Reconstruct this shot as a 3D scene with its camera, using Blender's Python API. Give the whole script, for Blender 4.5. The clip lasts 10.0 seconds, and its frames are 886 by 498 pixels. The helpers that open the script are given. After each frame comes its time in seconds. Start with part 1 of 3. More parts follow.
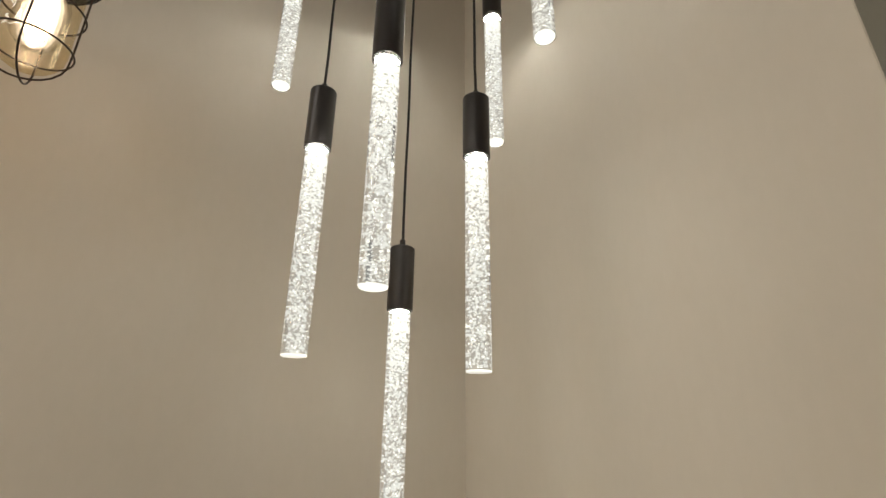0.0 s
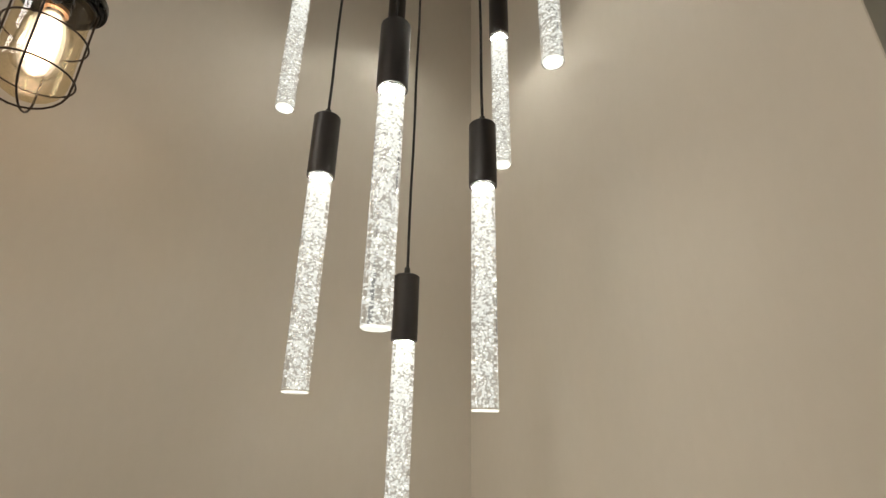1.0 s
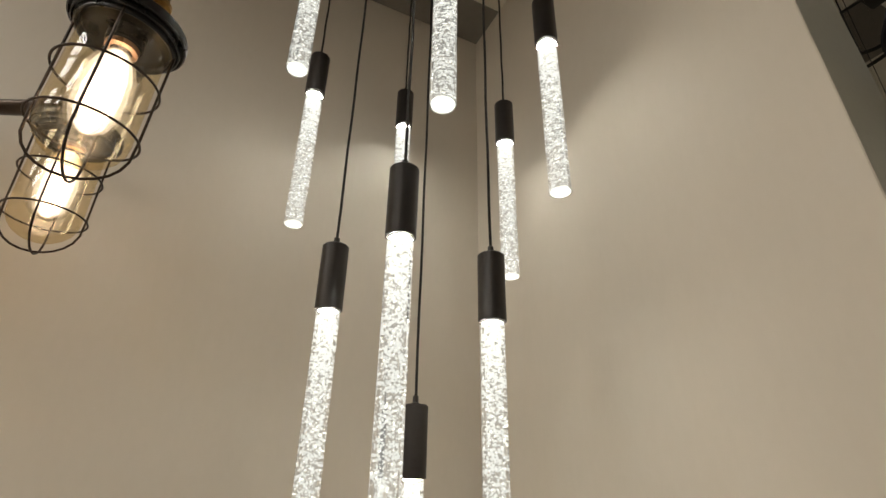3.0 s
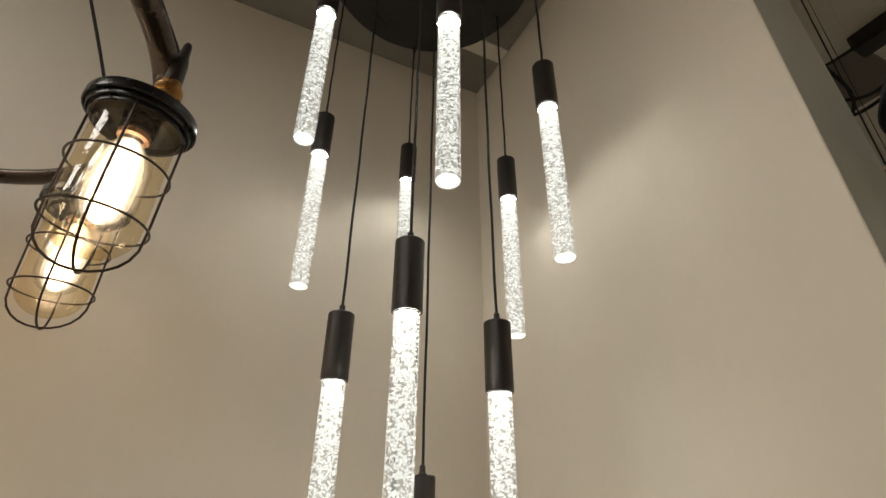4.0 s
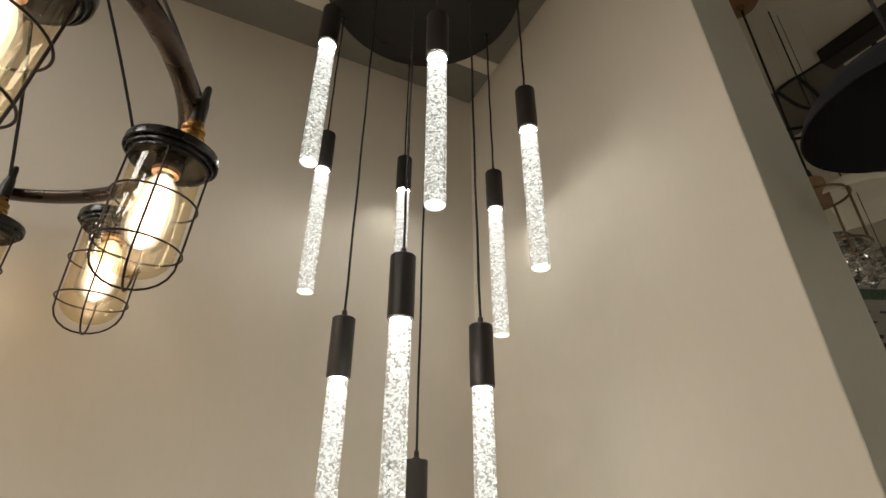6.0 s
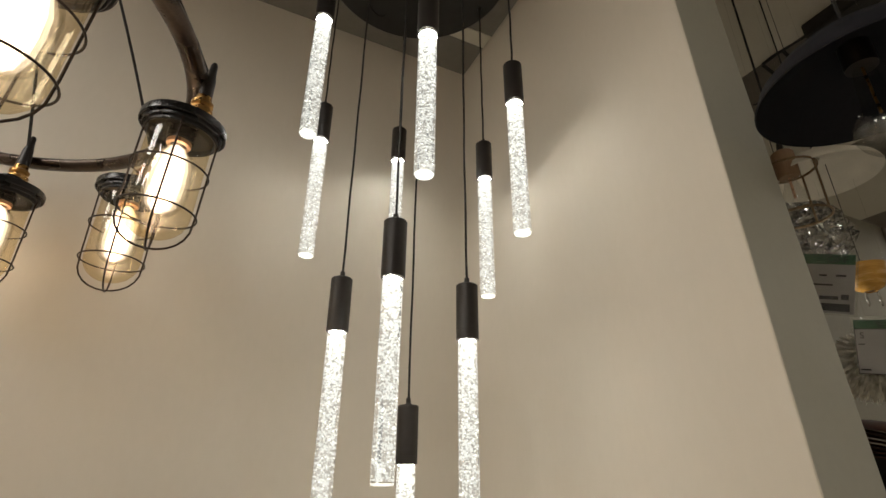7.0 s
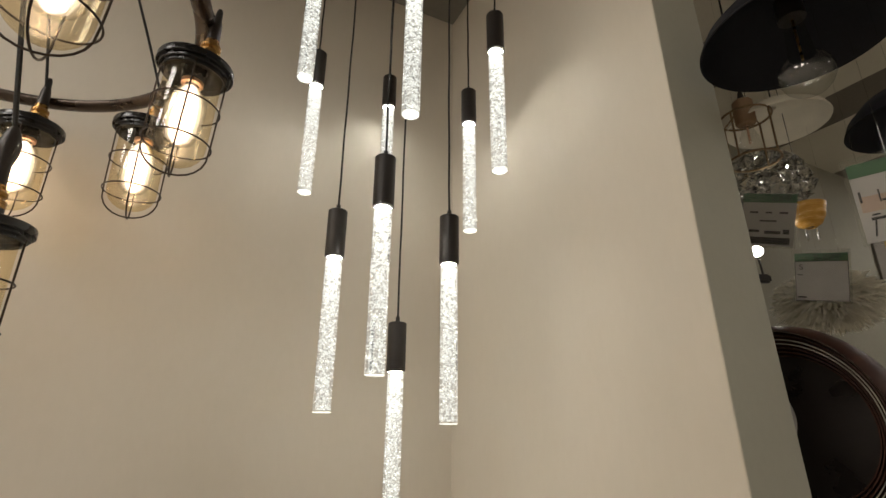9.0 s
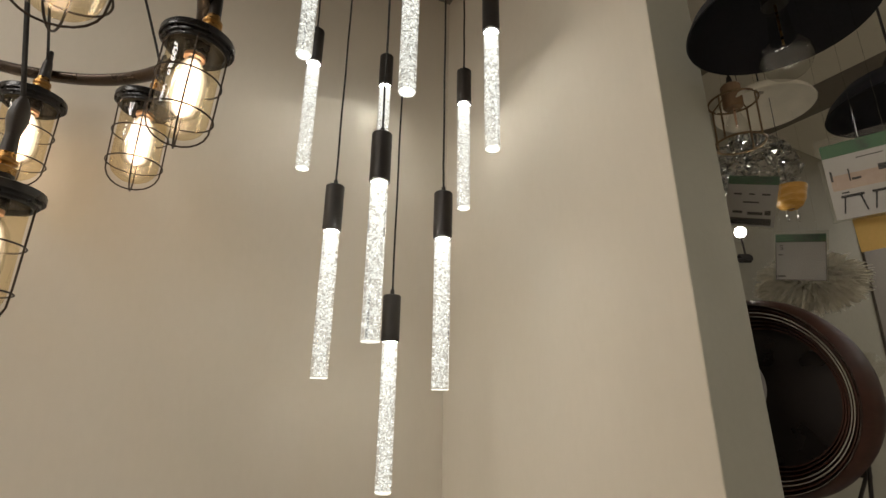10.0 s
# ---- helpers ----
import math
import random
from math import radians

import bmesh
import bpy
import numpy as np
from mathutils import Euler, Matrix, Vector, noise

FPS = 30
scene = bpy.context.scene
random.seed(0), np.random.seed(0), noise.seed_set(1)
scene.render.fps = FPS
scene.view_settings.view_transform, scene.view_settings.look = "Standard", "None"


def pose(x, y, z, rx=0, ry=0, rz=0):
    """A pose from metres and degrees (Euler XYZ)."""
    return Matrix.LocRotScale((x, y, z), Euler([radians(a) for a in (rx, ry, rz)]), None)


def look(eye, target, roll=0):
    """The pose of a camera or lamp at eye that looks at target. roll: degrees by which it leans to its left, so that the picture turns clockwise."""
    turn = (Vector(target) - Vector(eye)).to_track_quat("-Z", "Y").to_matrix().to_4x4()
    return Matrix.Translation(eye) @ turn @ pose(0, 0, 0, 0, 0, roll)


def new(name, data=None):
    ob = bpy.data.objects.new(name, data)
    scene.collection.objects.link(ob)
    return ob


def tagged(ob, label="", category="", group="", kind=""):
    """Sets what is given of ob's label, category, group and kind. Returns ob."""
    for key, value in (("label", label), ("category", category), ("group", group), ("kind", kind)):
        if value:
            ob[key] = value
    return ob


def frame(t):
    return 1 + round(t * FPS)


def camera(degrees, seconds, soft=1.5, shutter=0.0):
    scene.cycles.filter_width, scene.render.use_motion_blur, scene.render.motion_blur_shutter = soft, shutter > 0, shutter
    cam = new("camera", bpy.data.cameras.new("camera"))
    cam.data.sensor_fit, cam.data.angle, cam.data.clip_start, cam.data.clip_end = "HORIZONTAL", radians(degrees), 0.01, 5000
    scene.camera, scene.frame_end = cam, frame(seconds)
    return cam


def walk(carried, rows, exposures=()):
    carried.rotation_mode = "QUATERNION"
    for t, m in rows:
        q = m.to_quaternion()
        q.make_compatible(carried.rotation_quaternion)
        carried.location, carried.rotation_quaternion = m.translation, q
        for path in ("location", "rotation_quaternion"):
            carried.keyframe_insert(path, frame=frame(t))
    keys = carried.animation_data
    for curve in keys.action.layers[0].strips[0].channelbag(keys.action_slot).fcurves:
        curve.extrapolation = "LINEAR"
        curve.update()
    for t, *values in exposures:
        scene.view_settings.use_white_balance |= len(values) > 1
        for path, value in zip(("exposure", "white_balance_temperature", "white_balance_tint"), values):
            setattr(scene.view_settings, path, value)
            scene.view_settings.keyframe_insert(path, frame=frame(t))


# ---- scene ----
cam = camera(83.6, 10.0)
PATH = [
    (0, (0.046, 0.041, 1.668), (-0.012, 1.919, 2.354), 0.8),
    (0.5, (0.047, 0.045, 1.689), (-0.022, 1.919, 2.385), 1.0),
    (1, (0.046, 0.045, 1.716), (-0.036, 1.916, 2.418), 1.2),
    (1.5, (0.044, 0.044, 1.753), (-0.045, 1.908, 2.474), 1.3),
    (2, (0.045, 0.031, 1.792), (-0.056, 1.878, 2.551), 1.3),
    (2.5, (0.044, 0.009, 1.831), (-0.061, 1.841, 2.628), 1.3),
    (4, (0.036, -0.041, 1.93), (-0.078, 1.718, 2.873), 0.7),
    (4.5, (0.04, -0.068, 1.946), (-0.079, 1.677, 2.917), 0.6),
    (5, (0.047, -0.096, 1.945), (-0.071, 1.644, 2.925), 0.6),
    (5.5, (0.056, -0.126, 1.93), (-0.063, 1.626, 2.888), 0.4),
    (7, (0.09, -0.232, 1.862), (-0.026, 1.594, 2.671), 0.5),
    (7.5, (0.101, -0.266, 1.832), (-0.013, 1.584, 2.584), 0.6),
    (8, (0.101, -0.293, 1.809), (-0.01, 1.575, 2.515), 0.5),
    (8.5, (0.11, -0.319, 1.791), (0.007, 1.559, 2.47), 0.6),
    (9, (0.117, -0.334, 1.757), (0.026, 1.555, 2.408), 0.5),
    (9.5, (0.119, -0.354, 1.736), (0.041, 1.549, 2.345), 0.7),
    (10, (0.121, -0.368, 1.723), (0.052, 1.542, 2.312), 1.0),
]
walk(cam, [(t, look(eye, target, roll)) for t, eye, target, roll in PATH], exposures=[(0, -0.04), (5, 0.04), (10, 0.14)])

# ---- world and exposure ----
world = bpy.data.worlds.new("world")
scene.world = world
world.use_nodes = True
world.node_tree.nodes["Background"].inputs[0].default_value = (0.05, 0.047, 0.04, 1)
world.node_tree.nodes["Background"].inputs[1].default_value = 0.3

# plan: the corner of the two display walls, u along the long wall, v along the short one
CORNER = Vector((0.068, 1.357, 0))
ALONG = Vector((0.872, 0.490, 0)).normalized()
OUT = Vector((0.490, -0.872, 0)).normalized()
CEIL = 3.353
ROOM_TURN = math.atan2(ALONG.y, ALONG.x)


def place(u, v, z=0.0):
    """A place from metres along the long wall and out from it."""
    p = CORNER + ALONG * u + OUT * v
    return Vector((p.x, p.y, z))


# ---- materials ----
def material(name):
    m = bpy.data.materials.new(name)
    m.use_nodes = True
    return m, m.node_tree.nodes, m.node_tree.links, m.node_tree.nodes["Principled BSDF"]


def surface(name, dark, light, rough=0.6, metal=0.0, scale=8.0, fine=90.0, bump=0.15, depth=0.002, rough_spread=0.15, stretch=(1, 1, 1), spec=0.5, coat=0.0):
    """A solid surface with variation at two sizes and a fine relief."""
    m, nodes, links, bsdf = material(name)
    coords = nodes.new("ShaderNodeTexCoord")
    mapping = nodes.new("ShaderNodeMapping")
    mapping.inputs["Scale"].default_value = stretch
    links.new(coords.outputs["Object"], mapping.inputs["Vector"])
    big, small = nodes.new("ShaderNodeTexNoise"), nodes.new("ShaderNodeTexNoise")
    for n, s, d in ((big, scale, 4), (small, fine, 3)):
        n.inputs["Scale"].default_value = s
        n.inputs["Detail"].default_value = d
        links.new(mapping.outputs["Vector"], n.inputs["Vector"])
    both = nodes.new("ShaderNodeMath")
    both.operation = "MULTIPLY_ADD"
    both.inputs[1].default_value = 0.35
    links.new(small.outputs["Fac"], both.inputs[0])
    links.new(big.outputs["Fac"], both.inputs[2])
    ramp = nodes.new("ShaderNodeValToRGB")
    ramp.color_ramp.elements[0].position, ramp.color_ramp.elements[0].color = 0.45, (*dark, 1)
    ramp.color_ramp.elements[1].position, ramp.color_ramp.elements[1].color = 0.92, (*light, 1)
    links.new(both.outputs[0], ramp.inputs["Fac"])
    links.new(ramp.outputs["Color"], bsdf.inputs["Base Color"])
    span = nodes.new("ShaderNodeMapRange")
    span.inputs["From Min"].default_value, span.inputs["From Max"].default_value = 0.3, 0.7
    span.inputs["To Min"].default_value, span.inputs["To Max"].default_value = max(rough - rough_spread, 0.02), min(rough + rough_spread, 1)
    links.new(big.outputs["Fac"], span.inputs["Value"])
    links.new(span.outputs[0], bsdf.inputs["Roughness"])
    relief = nodes.new("ShaderNodeBump")
    relief.inputs["Strength"].default_value, relief.inputs["Distance"].default_value = bump, depth
    links.new(small.outputs["Fac"], relief.inputs["Height"])
    links.new(relief.outputs["Normal"], bsdf.inputs["Normal"])
    bsdf.inputs["Metallic"].default_value = metal
    bsdf.inputs["Specular IOR Level"].default_value = spec
    bsdf.inputs["Coat Weight"].default_value = coat
    return m


def glass(name, tint=(1, 1, 1), rough=0.0, ior=1.46, wobble=0.0):
    m, nodes, links, bsdf = material(name)
    bsdf.inputs["Base Color"].default_value = (*tint, 1)
    bsdf.inputs["Transmission Weight"].default_value = 1
    bsdf.inputs["Roughness"].default_value = rough
    bsdf.inputs["IOR"].default_value = ior
    if wobble:
        n, b = nodes.new("ShaderNodeTexNoise"), nodes.new("ShaderNodeBump")
        n.inputs["Scale"].default_value = 40
        b.inputs["Strength"].default_value, b.inputs["Distance"].default_value = wobble, 0.004
        links.new(n.outputs["Fac"], b.inputs["Height"])
        links.new(b.outputs["Normal"], bsdf.inputs["Normal"])
    return m


def glowing(name, colour, strength):
    m, nodes, links, bsdf = material(name)
    bsdf.inputs["Base Color"].default_value = (*colour, 1)
    bsdf.inputs["Emission Color"].default_value = (*colour, 1)
    bsdf.inputs["Emission Strength"].default_value = strength
    return m


def thin_pane(name, tint, gloss=0.12, milk=0.0):
    """Thin clear plastic or glass: lets light straight through, with a sheen at grazing angles."""
    m, nodes, links, bsdf = material(name)
    clear, shine, mix, edge = nodes.new("ShaderNodeBsdfTransparent"), nodes.new("ShaderNodeBsdfGlossy"), nodes.new("ShaderNodeMixShader"), nodes.new("ShaderNodeLayerWeight")
    clear.inputs[0].default_value = (*tint, 1)
    shine.inputs["Roughness"].default_value = 0.03
    edge.inputs["Blend"].default_value = 0.2
    steep, share = nodes.new("ShaderNodeMath"), nodes.new("ShaderNodeMapRange")
    steep.operation = "POWER"
    steep.inputs[1].default_value = 3.0
    links.new(edge.outputs["Facing"], steep.inputs[0])
    share.inputs["To Min"].default_value, share.inputs["To Max"].default_value = 0.03 + gloss * 0.15, 0.04 + 2 * gloss
    links.new(steep.outputs[0], share.inputs["Value"])
    links.new(share.outputs[0], mix.inputs[0])
    body = clear
    if milk:
        soft, body = nodes.new("ShaderNodeBsdfTranslucent"), nodes.new("ShaderNodeMixShader")
        soft.inputs[0].default_value = (*tint, 1)
        body.inputs[0].default_value = milk
        links.new(clear.outputs[0], body.inputs[1])
        links.new(soft.outputs[0], body.inputs[2])
    links.new(body.outputs[0], mix.inputs[1])
    links.new(shine.outputs[0], mix.inputs[2])
    links.new(mix.outputs[0], nodes["Material Output"].inputs["Surface"])
    return m


ROD_LIGHT = (0.985, 0.985, 0.90)
BULB_LIGHT = (1.0, 0.72, 0.47)


def bubble_glow(name, cells, strong, weak, reach, mist):
    """Light caught by the bubbles in the acrylic: close white specks, denser and brighter towards the lamp at the top."""
    m, nodes, links, bsdf = material(name)
    coords = nodes.new("ShaderNodeTexCoord")
    split = nodes.new("ShaderNodeSeparateXYZ")
    links.new(coords.outputs["Object"], split.inputs[0])
    wave, spots = nodes.new("ShaderNodeTexNoise"), nodes.new("ShaderNodeTexVoronoi")
    wave.inputs["Scale"].default_value, wave.inputs["Detail"].default_value = cells * 0.55, 3.0
    spots.inputs["Scale"].default_value = cells
    spots.inputs["Randomness"].default_value = 1.0
    links.new(coords.outputs["Object"], wave.inputs["Vector"])
    links.new(coords.outputs["Object"], spots.inputs["Vector"])
    # height: 1 at the top of the rod, 0 at its foot
    height = nodes.new("ShaderNodeMapRange")
    height.inputs["From Min"].default_value, height.inputs["From Max"].default_value = -ROD, 0.0
    links.new(split.outputs["Z"], height.inputs["Value"])
    curve = nodes.new("ShaderNodeMath")
    curve.operation = "POWER"
    curve.inputs[1].default_value = 3.6
    links.new(height.outputs[0], curve.inputs[0])
    size = nodes.new("ShaderNodeMath")
    size.operation = "MULTIPLY_ADD"
    size.inputs[1].default_value, size.inputs[2].default_value = reach, 0.33
    links.new(curve.outputs[0], size.inputs[0])
    jitter = nodes.new("ShaderNodeMath")
    jitter.operation = "MULTIPLY_ADD"
    jitter.inputs[1].default_value, jitter.inputs[2].default_value = 1.1, -0.55
    links.new(wave.outputs["Fac"], jitter.inputs[0])
    limit = nodes.new("ShaderNodeMath")
    limit.operation = "ADD"
    links.new(size.outputs[0], limit.inputs[0])
    links.new(jitter.outputs[0], limit.inputs[1])
    inside = nodes.new("ShaderNodeMath")
    inside.operation = "LESS_THAN"
    links.new(spots.outputs["Distance"], inside.inputs[0])
    links.new(limit.outputs[0], inside.inputs[1])
    power = nodes.new("ShaderNodeMapRange")
    power.inputs["To Min"].default_value, power.inputs["To Max"].default_value = weak, strong
    links.new(curve.outputs[0], power.inputs["Value"])
    glow, clear, mix = nodes.new("ShaderNodeEmission"), nodes.new("ShaderNodeBsdfTransparent"), nodes.new("ShaderNodeMixShader")
    glow.inputs[0].default_value = (*ROD_LIGHT, 1)
    links.new(power.outputs[0], glow.inputs[1])
    haze = nodes.new("ShaderNodeMath")
    haze.operation = "MAXIMUM"
    haze.inputs[1].default_value = mist
    links.new(inside.outputs[0], haze.inputs[0])
    links.new(haze.outputs[0], mix.inputs[0])
    links.new(clear.outputs[0], mix.inputs[1])
    links.new(glow.outputs[0], mix.inputs[2])
    links.new(mix.outputs[0], nodes["Material Output"].inputs["Surface"])
    return m


ROD, ROD_R, CAP_H, CAP_R = 0.357, 0.0198, 0.121, 0.0235

WALL = surface("painted_plaster", (0.608, 0.555, 0.472), (0.646, 0.590, 0.506), 0.62, scale=2.2, fine=70, bump=0.12, depth=0.0012, spec=0.3, stretch=(1, 1, 0.4))
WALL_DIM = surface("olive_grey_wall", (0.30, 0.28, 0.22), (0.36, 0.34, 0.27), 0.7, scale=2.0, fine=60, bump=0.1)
# wall paint for the free end, with shade and greenish light mixed into it
WALL_END = surface("shade_toned_end_paint", (0.47, 0.46, 0.385), (0.52, 0.51, 0.43), 0.62, scale=2.2, fine=70, bump=0.12, depth=0.0012, spec=0.3)
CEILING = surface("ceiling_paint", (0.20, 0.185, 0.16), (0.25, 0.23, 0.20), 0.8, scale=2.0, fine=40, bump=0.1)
CEILING_LIGHT = surface("light_ceiling_board", (0.66, 0.62, 0.52), (0.74, 0.70, 0.60), 0.75, scale=2.5, fine=50, bump=0.08)
CEILING_DARK = surface("dark_ceiling_board", (0.15, 0.13, 0.105), (0.20, 0.175, 0.145), 0.7, scale=3, fine=50)
FLOOR = surface("pale_floor_tile", (0.36, 0.335, 0.29), (0.44, 0.41, 0.36), 0.4, scale=2.0, fine=30)
BLACK = surface("satin_black_metal", (0.018, 0.014, 0.012), (0.026, 0.021, 0.018), 0.40, metal=0.2, scale=9, fine=400, bump=0.01, depth=0.0002, rough_spread=0.03)
CANOPY = surface("matt_black_steel", (0.010, 0.0095, 0.009), (0.018, 0.017, 0.015), 0.55, scale=14, fine=220, bump=0.05, depth=0.0005)
CORD = surface("black_woven_cord", (0.010, 0.009, 0.008), (0.022, 0.019, 0.016), 0.8, scale=120, fine=900, bump=0.4, depth=0.0006)
RUBBER = surface("blackened_iron", (0.009, 0.0085, 0.0085), (0.022, 0.021, 0.021), 0.33, metal=0.3, scale=26, fine=320, bump=0.12, depth=0.0006)
WIRE = surface("rusty_black_wire", (0.018, 0.012, 0.008), (0.055, 0.034, 0.022), 0.45, metal=0.6, scale=60, fine=500, bump=0.2, depth=0.0004)
RING = surface("dark_bronze_tube", (0.050, 0.036, 0.028), (0.105, 0.078, 0.062), 0.30, metal=0.7, scale=11, fine=180, bump=0.06, depth=0.0006)
BRASS = surface("aged_brass", (0.24, 0.13, 0.04), (0.50, 0.29, 0.10), 0.32, metal=0.95, scale=70, fine=400, bump=0.15, depth=0.0005)
BRONZE = surface("brushed_bronze_wire", (0.16, 0.105, 0.055), (0.30, 0.21, 0.12), 0.42, metal=0.8, scale=60, fine=400, bump=0.1, depth=0.0004)
COPPER = surface("copper_socket", (0.62, 0.36, 0.22), (0.80, 0.52, 0.36), 0.35, metal=0.6, scale=60, fine=300)
WOOD = surface("pale_turned_wood", (0.20, 0.115, 0.06), (0.31, 0.19, 0.10), 0.5, scale=14, fine=120, stretch=(1, 1, 0.15))
SHADE = surface("black_lacquered_shade", (0.014, 0.014, 0.018), (0.022, 0.022, 0.027), 0.6, scale=10, fine=120, bump=0.03, spec=0.15)
BEIGE = surface("cream_linen_shade", (0.68, 0.63, 0.52), (0.80, 0.74, 0.62), 0.8, scale=16, fine=260, bump=0.25)
VENEER = surface("dark_brown_veneer", (0.036, 0.014, 0.009), (0.075, 0.030, 0.019), 0.55, scale=10, fine=90, stretch=(1, 1, 0.2), spec=0.2)
# lit gaps between the lamp's ribs, their brightness put into a pale colour
SLOT = surface("lit_gap_tone", (0.20, 0.17, 0.14), (0.42, 0.38, 0.32), 0.5, scale=20, fine=100)
PAPER = surface("printed_paper", (0.38, 0.36, 0.345), (0.45, 0.43, 0.415), 0.6, scale=20, fine=200, bump=0.03)
PAPER_WARM = surface("printed_photo_panel", (0.36, 0.26, 0.20), (0.50, 0.39, 0.32), 0.6, scale=30, fine=200, bump=0.03)
GREEN = surface("green_print", (0.032, 0.095, 0.046), (0.048, 0.13, 0.064), 0.55, scale=20, fine=200, bump=0.03)
INK = surface("dark_print", (0.02, 0.02, 0.022), (0.04, 0.04, 0.042), 0.6, scale=30, fine=200, bump=0.03)
YELLOW = surface("yellow_card", (0.60, 0.42, 0.13), (0.70, 0.50, 0.18), 0.6, scale=10, fine=150, bump=0.05)
FEATHER = surface("ivory_feathers", (0.82, 0.78, 0.66), (0.92, 0.88, 0.77), 0.8, scale=30, fine=200, bump=0.3)
AMBER = surface("honey_amber_glass", (0.55, 0.27, 0.05), (0.80, 0.48, 0.12), 0.25, scale=12, fine=60, bump=0.3, stretch=(1, 1, 6))
GREY = surface("grey_plastic", (0.30, 0.29, 0.28), (0.36, 0.35, 0.34), 0.4, scale=10, fine=120)
ACRYLIC = glass("clear_acrylic", (1, 1, 1), 0.0, 1.36)
JAR = thin_pane("amber_tinted_glass", (0.97, 0.89, 0.72), 0.32, 0.014)
CLEAR = thin_pane("clear_bulb_glass", (0.95, 0.95, 0.93), 0.40)
SLEEVE = thin_pane("clear_plastic_sleeve", (0.93, 0.94, 0.93), 0.18)
CRYSTAL = glass("cut_crystal", (0.97, 0.97, 0.97), 0.0, 1.5)
GLOW_CORE = bubble_glow("lit_bubbles_core", 230, 1.45, 0.94, 0.25, 0.09)
GLOW_SHELL = bubble_glow("lit_bubbles_shell", 200, 1.25, 0.88, 0.17, 0.07)
TIP = glowing("lit_rod_end", ROD_LIGHT, 1.05)
LED = glowing("rod_led", ROD_LIGHT, 450.0)
SPECK = glowing("lit_bubble", ROD_LIGHT, 1.1)
FILAMENT = glowing("led_filament", BULB_LIGHT, 30.0)


def filament_glow(name, colour, strength, most):
    """The lit bulb: solid light round the filaments, breaking into streaks and clear glass towards its foot."""
    m, nodes, links, bsdf = material(name)
    coords, mapping, streak, split = nodes.new("ShaderNodeTexCoord"), nodes.new("ShaderNodeMapping"), nodes.new("ShaderNodeTexNoise"), nodes.new("ShaderNodeSeparateXYZ")
    mapping.inputs["Scale"].default_value = (1, 1, 0.22)
    streak.inputs["Scale"].default_value, streak.inputs["Detail"].default_value = 150.0, 3.0
    links.new(coords.outputs["Object"], mapping.inputs["Vector"])
    links.new(mapping.outputs["Vector"], streak.inputs["Vector"])
    links.new(coords.outputs["Object"], split.inputs[0])
    level = nodes.new("ShaderNodeMapRange")
    level.inputs["From Min"].default_value, level.inputs["From Max"].default_value = -0.275, -0.150
    level.inputs["To Min"].default_value, level.inputs["To Max"].default_value = -0.15, 0.40
    links.new(split.outputs["Z"], level.inputs["Value"])
    total, share = nodes.new("ShaderNodeMath"), nodes.new("ShaderNodeMapRange")
    total.operation = "ADD"
    links.new(level.outputs[0], total.inputs[0])
    links.new(streak.outputs["Fac"], total.inputs[1])
    share.inputs["From Min"].default_value, share.inputs["From Max"].default_value = 0.30, 0.86
    share.inputs["To Max"].default_value = most
    links.new(total.outputs[0], share.inputs["Value"])
    glow, clear, mix = nodes.new("ShaderNodeEmission"), nodes.new("ShaderNodeBsdfTransparent"), nodes.new("ShaderNodeMixShader")
    glow.inputs[0].default_value, glow.inputs[1].default_value = (*colour, 1), strength
    links.new(share.outputs[0], mix.inputs[0])
    links.new(clear.outputs[0], mix.inputs[1])
    links.new(glow.outputs[0], mix.inputs[2])
    links.new(mix.outputs[0], nodes["Material Output"].inputs["Surface"])
    return m


HEART = (  # light round the filaments, thinning outwards: share of the radius, material
    (0.44, filament_glow("filament_heart", (1.0, 0.76, 0.58), 13.0, 1.0)),
    (0.66, filament_glow("filament_glow", (1.0, 0.84, 0.72), 5.0, 0.6)),
    (0.84, filament_glow("filament_veil", (1.0, 0.84, 0.70), 2.6, 0.40)),
    (1.00, filament_glow("bulb_veil", (1.0, 0.78, 0.58), 1.6, 0.16)),
)
SMALL_LAMP = glowing("lit_small_bulb", (1.0, 0.95, 0.85), 40.0)
PANEL = glowing("added_fill_panel", (1.0, 0.948, 0.88), 10.5)


# ---- mesh helpers ----
def part(name, bm, mat, parent=None, label="", smooth=True):
    """Links a bmesh as one mesh object, under a thing or a part where one is given."""
    data = bpy.data.meshes.new(name)
    bmesh.ops.recalc_face_normals(bm, faces=bm.faces)
    bm.to_mesh(data)
    bm.free()
    return piece(name, data, mat, parent, label, smooth)


def piece(name, data, mat, parent=None, label="", smooth=True):
    if mat is not None and not data.materials:
        data.materials.append(mat)
        data.polygons.foreach_set("use_smooth", [smooth] * len(data.polygons))
        if smooth:
            data.set_sharp_from_angle(angle=radians(40))
    ob = new(name, data)
    if parent is not None:
        ob.parent = parent
    if label:
        tagged(ob, label)
    return ob


def thing(name, at, label, category, group="", turn=0.0):
    ob = new(name)
    ob.empty_display_size = 0.05
    ob.matrix_basis = Matrix.Translation(at) @ Matrix.Rotation(turn, 4, "Z")
    return tagged(ob, label, category, group)


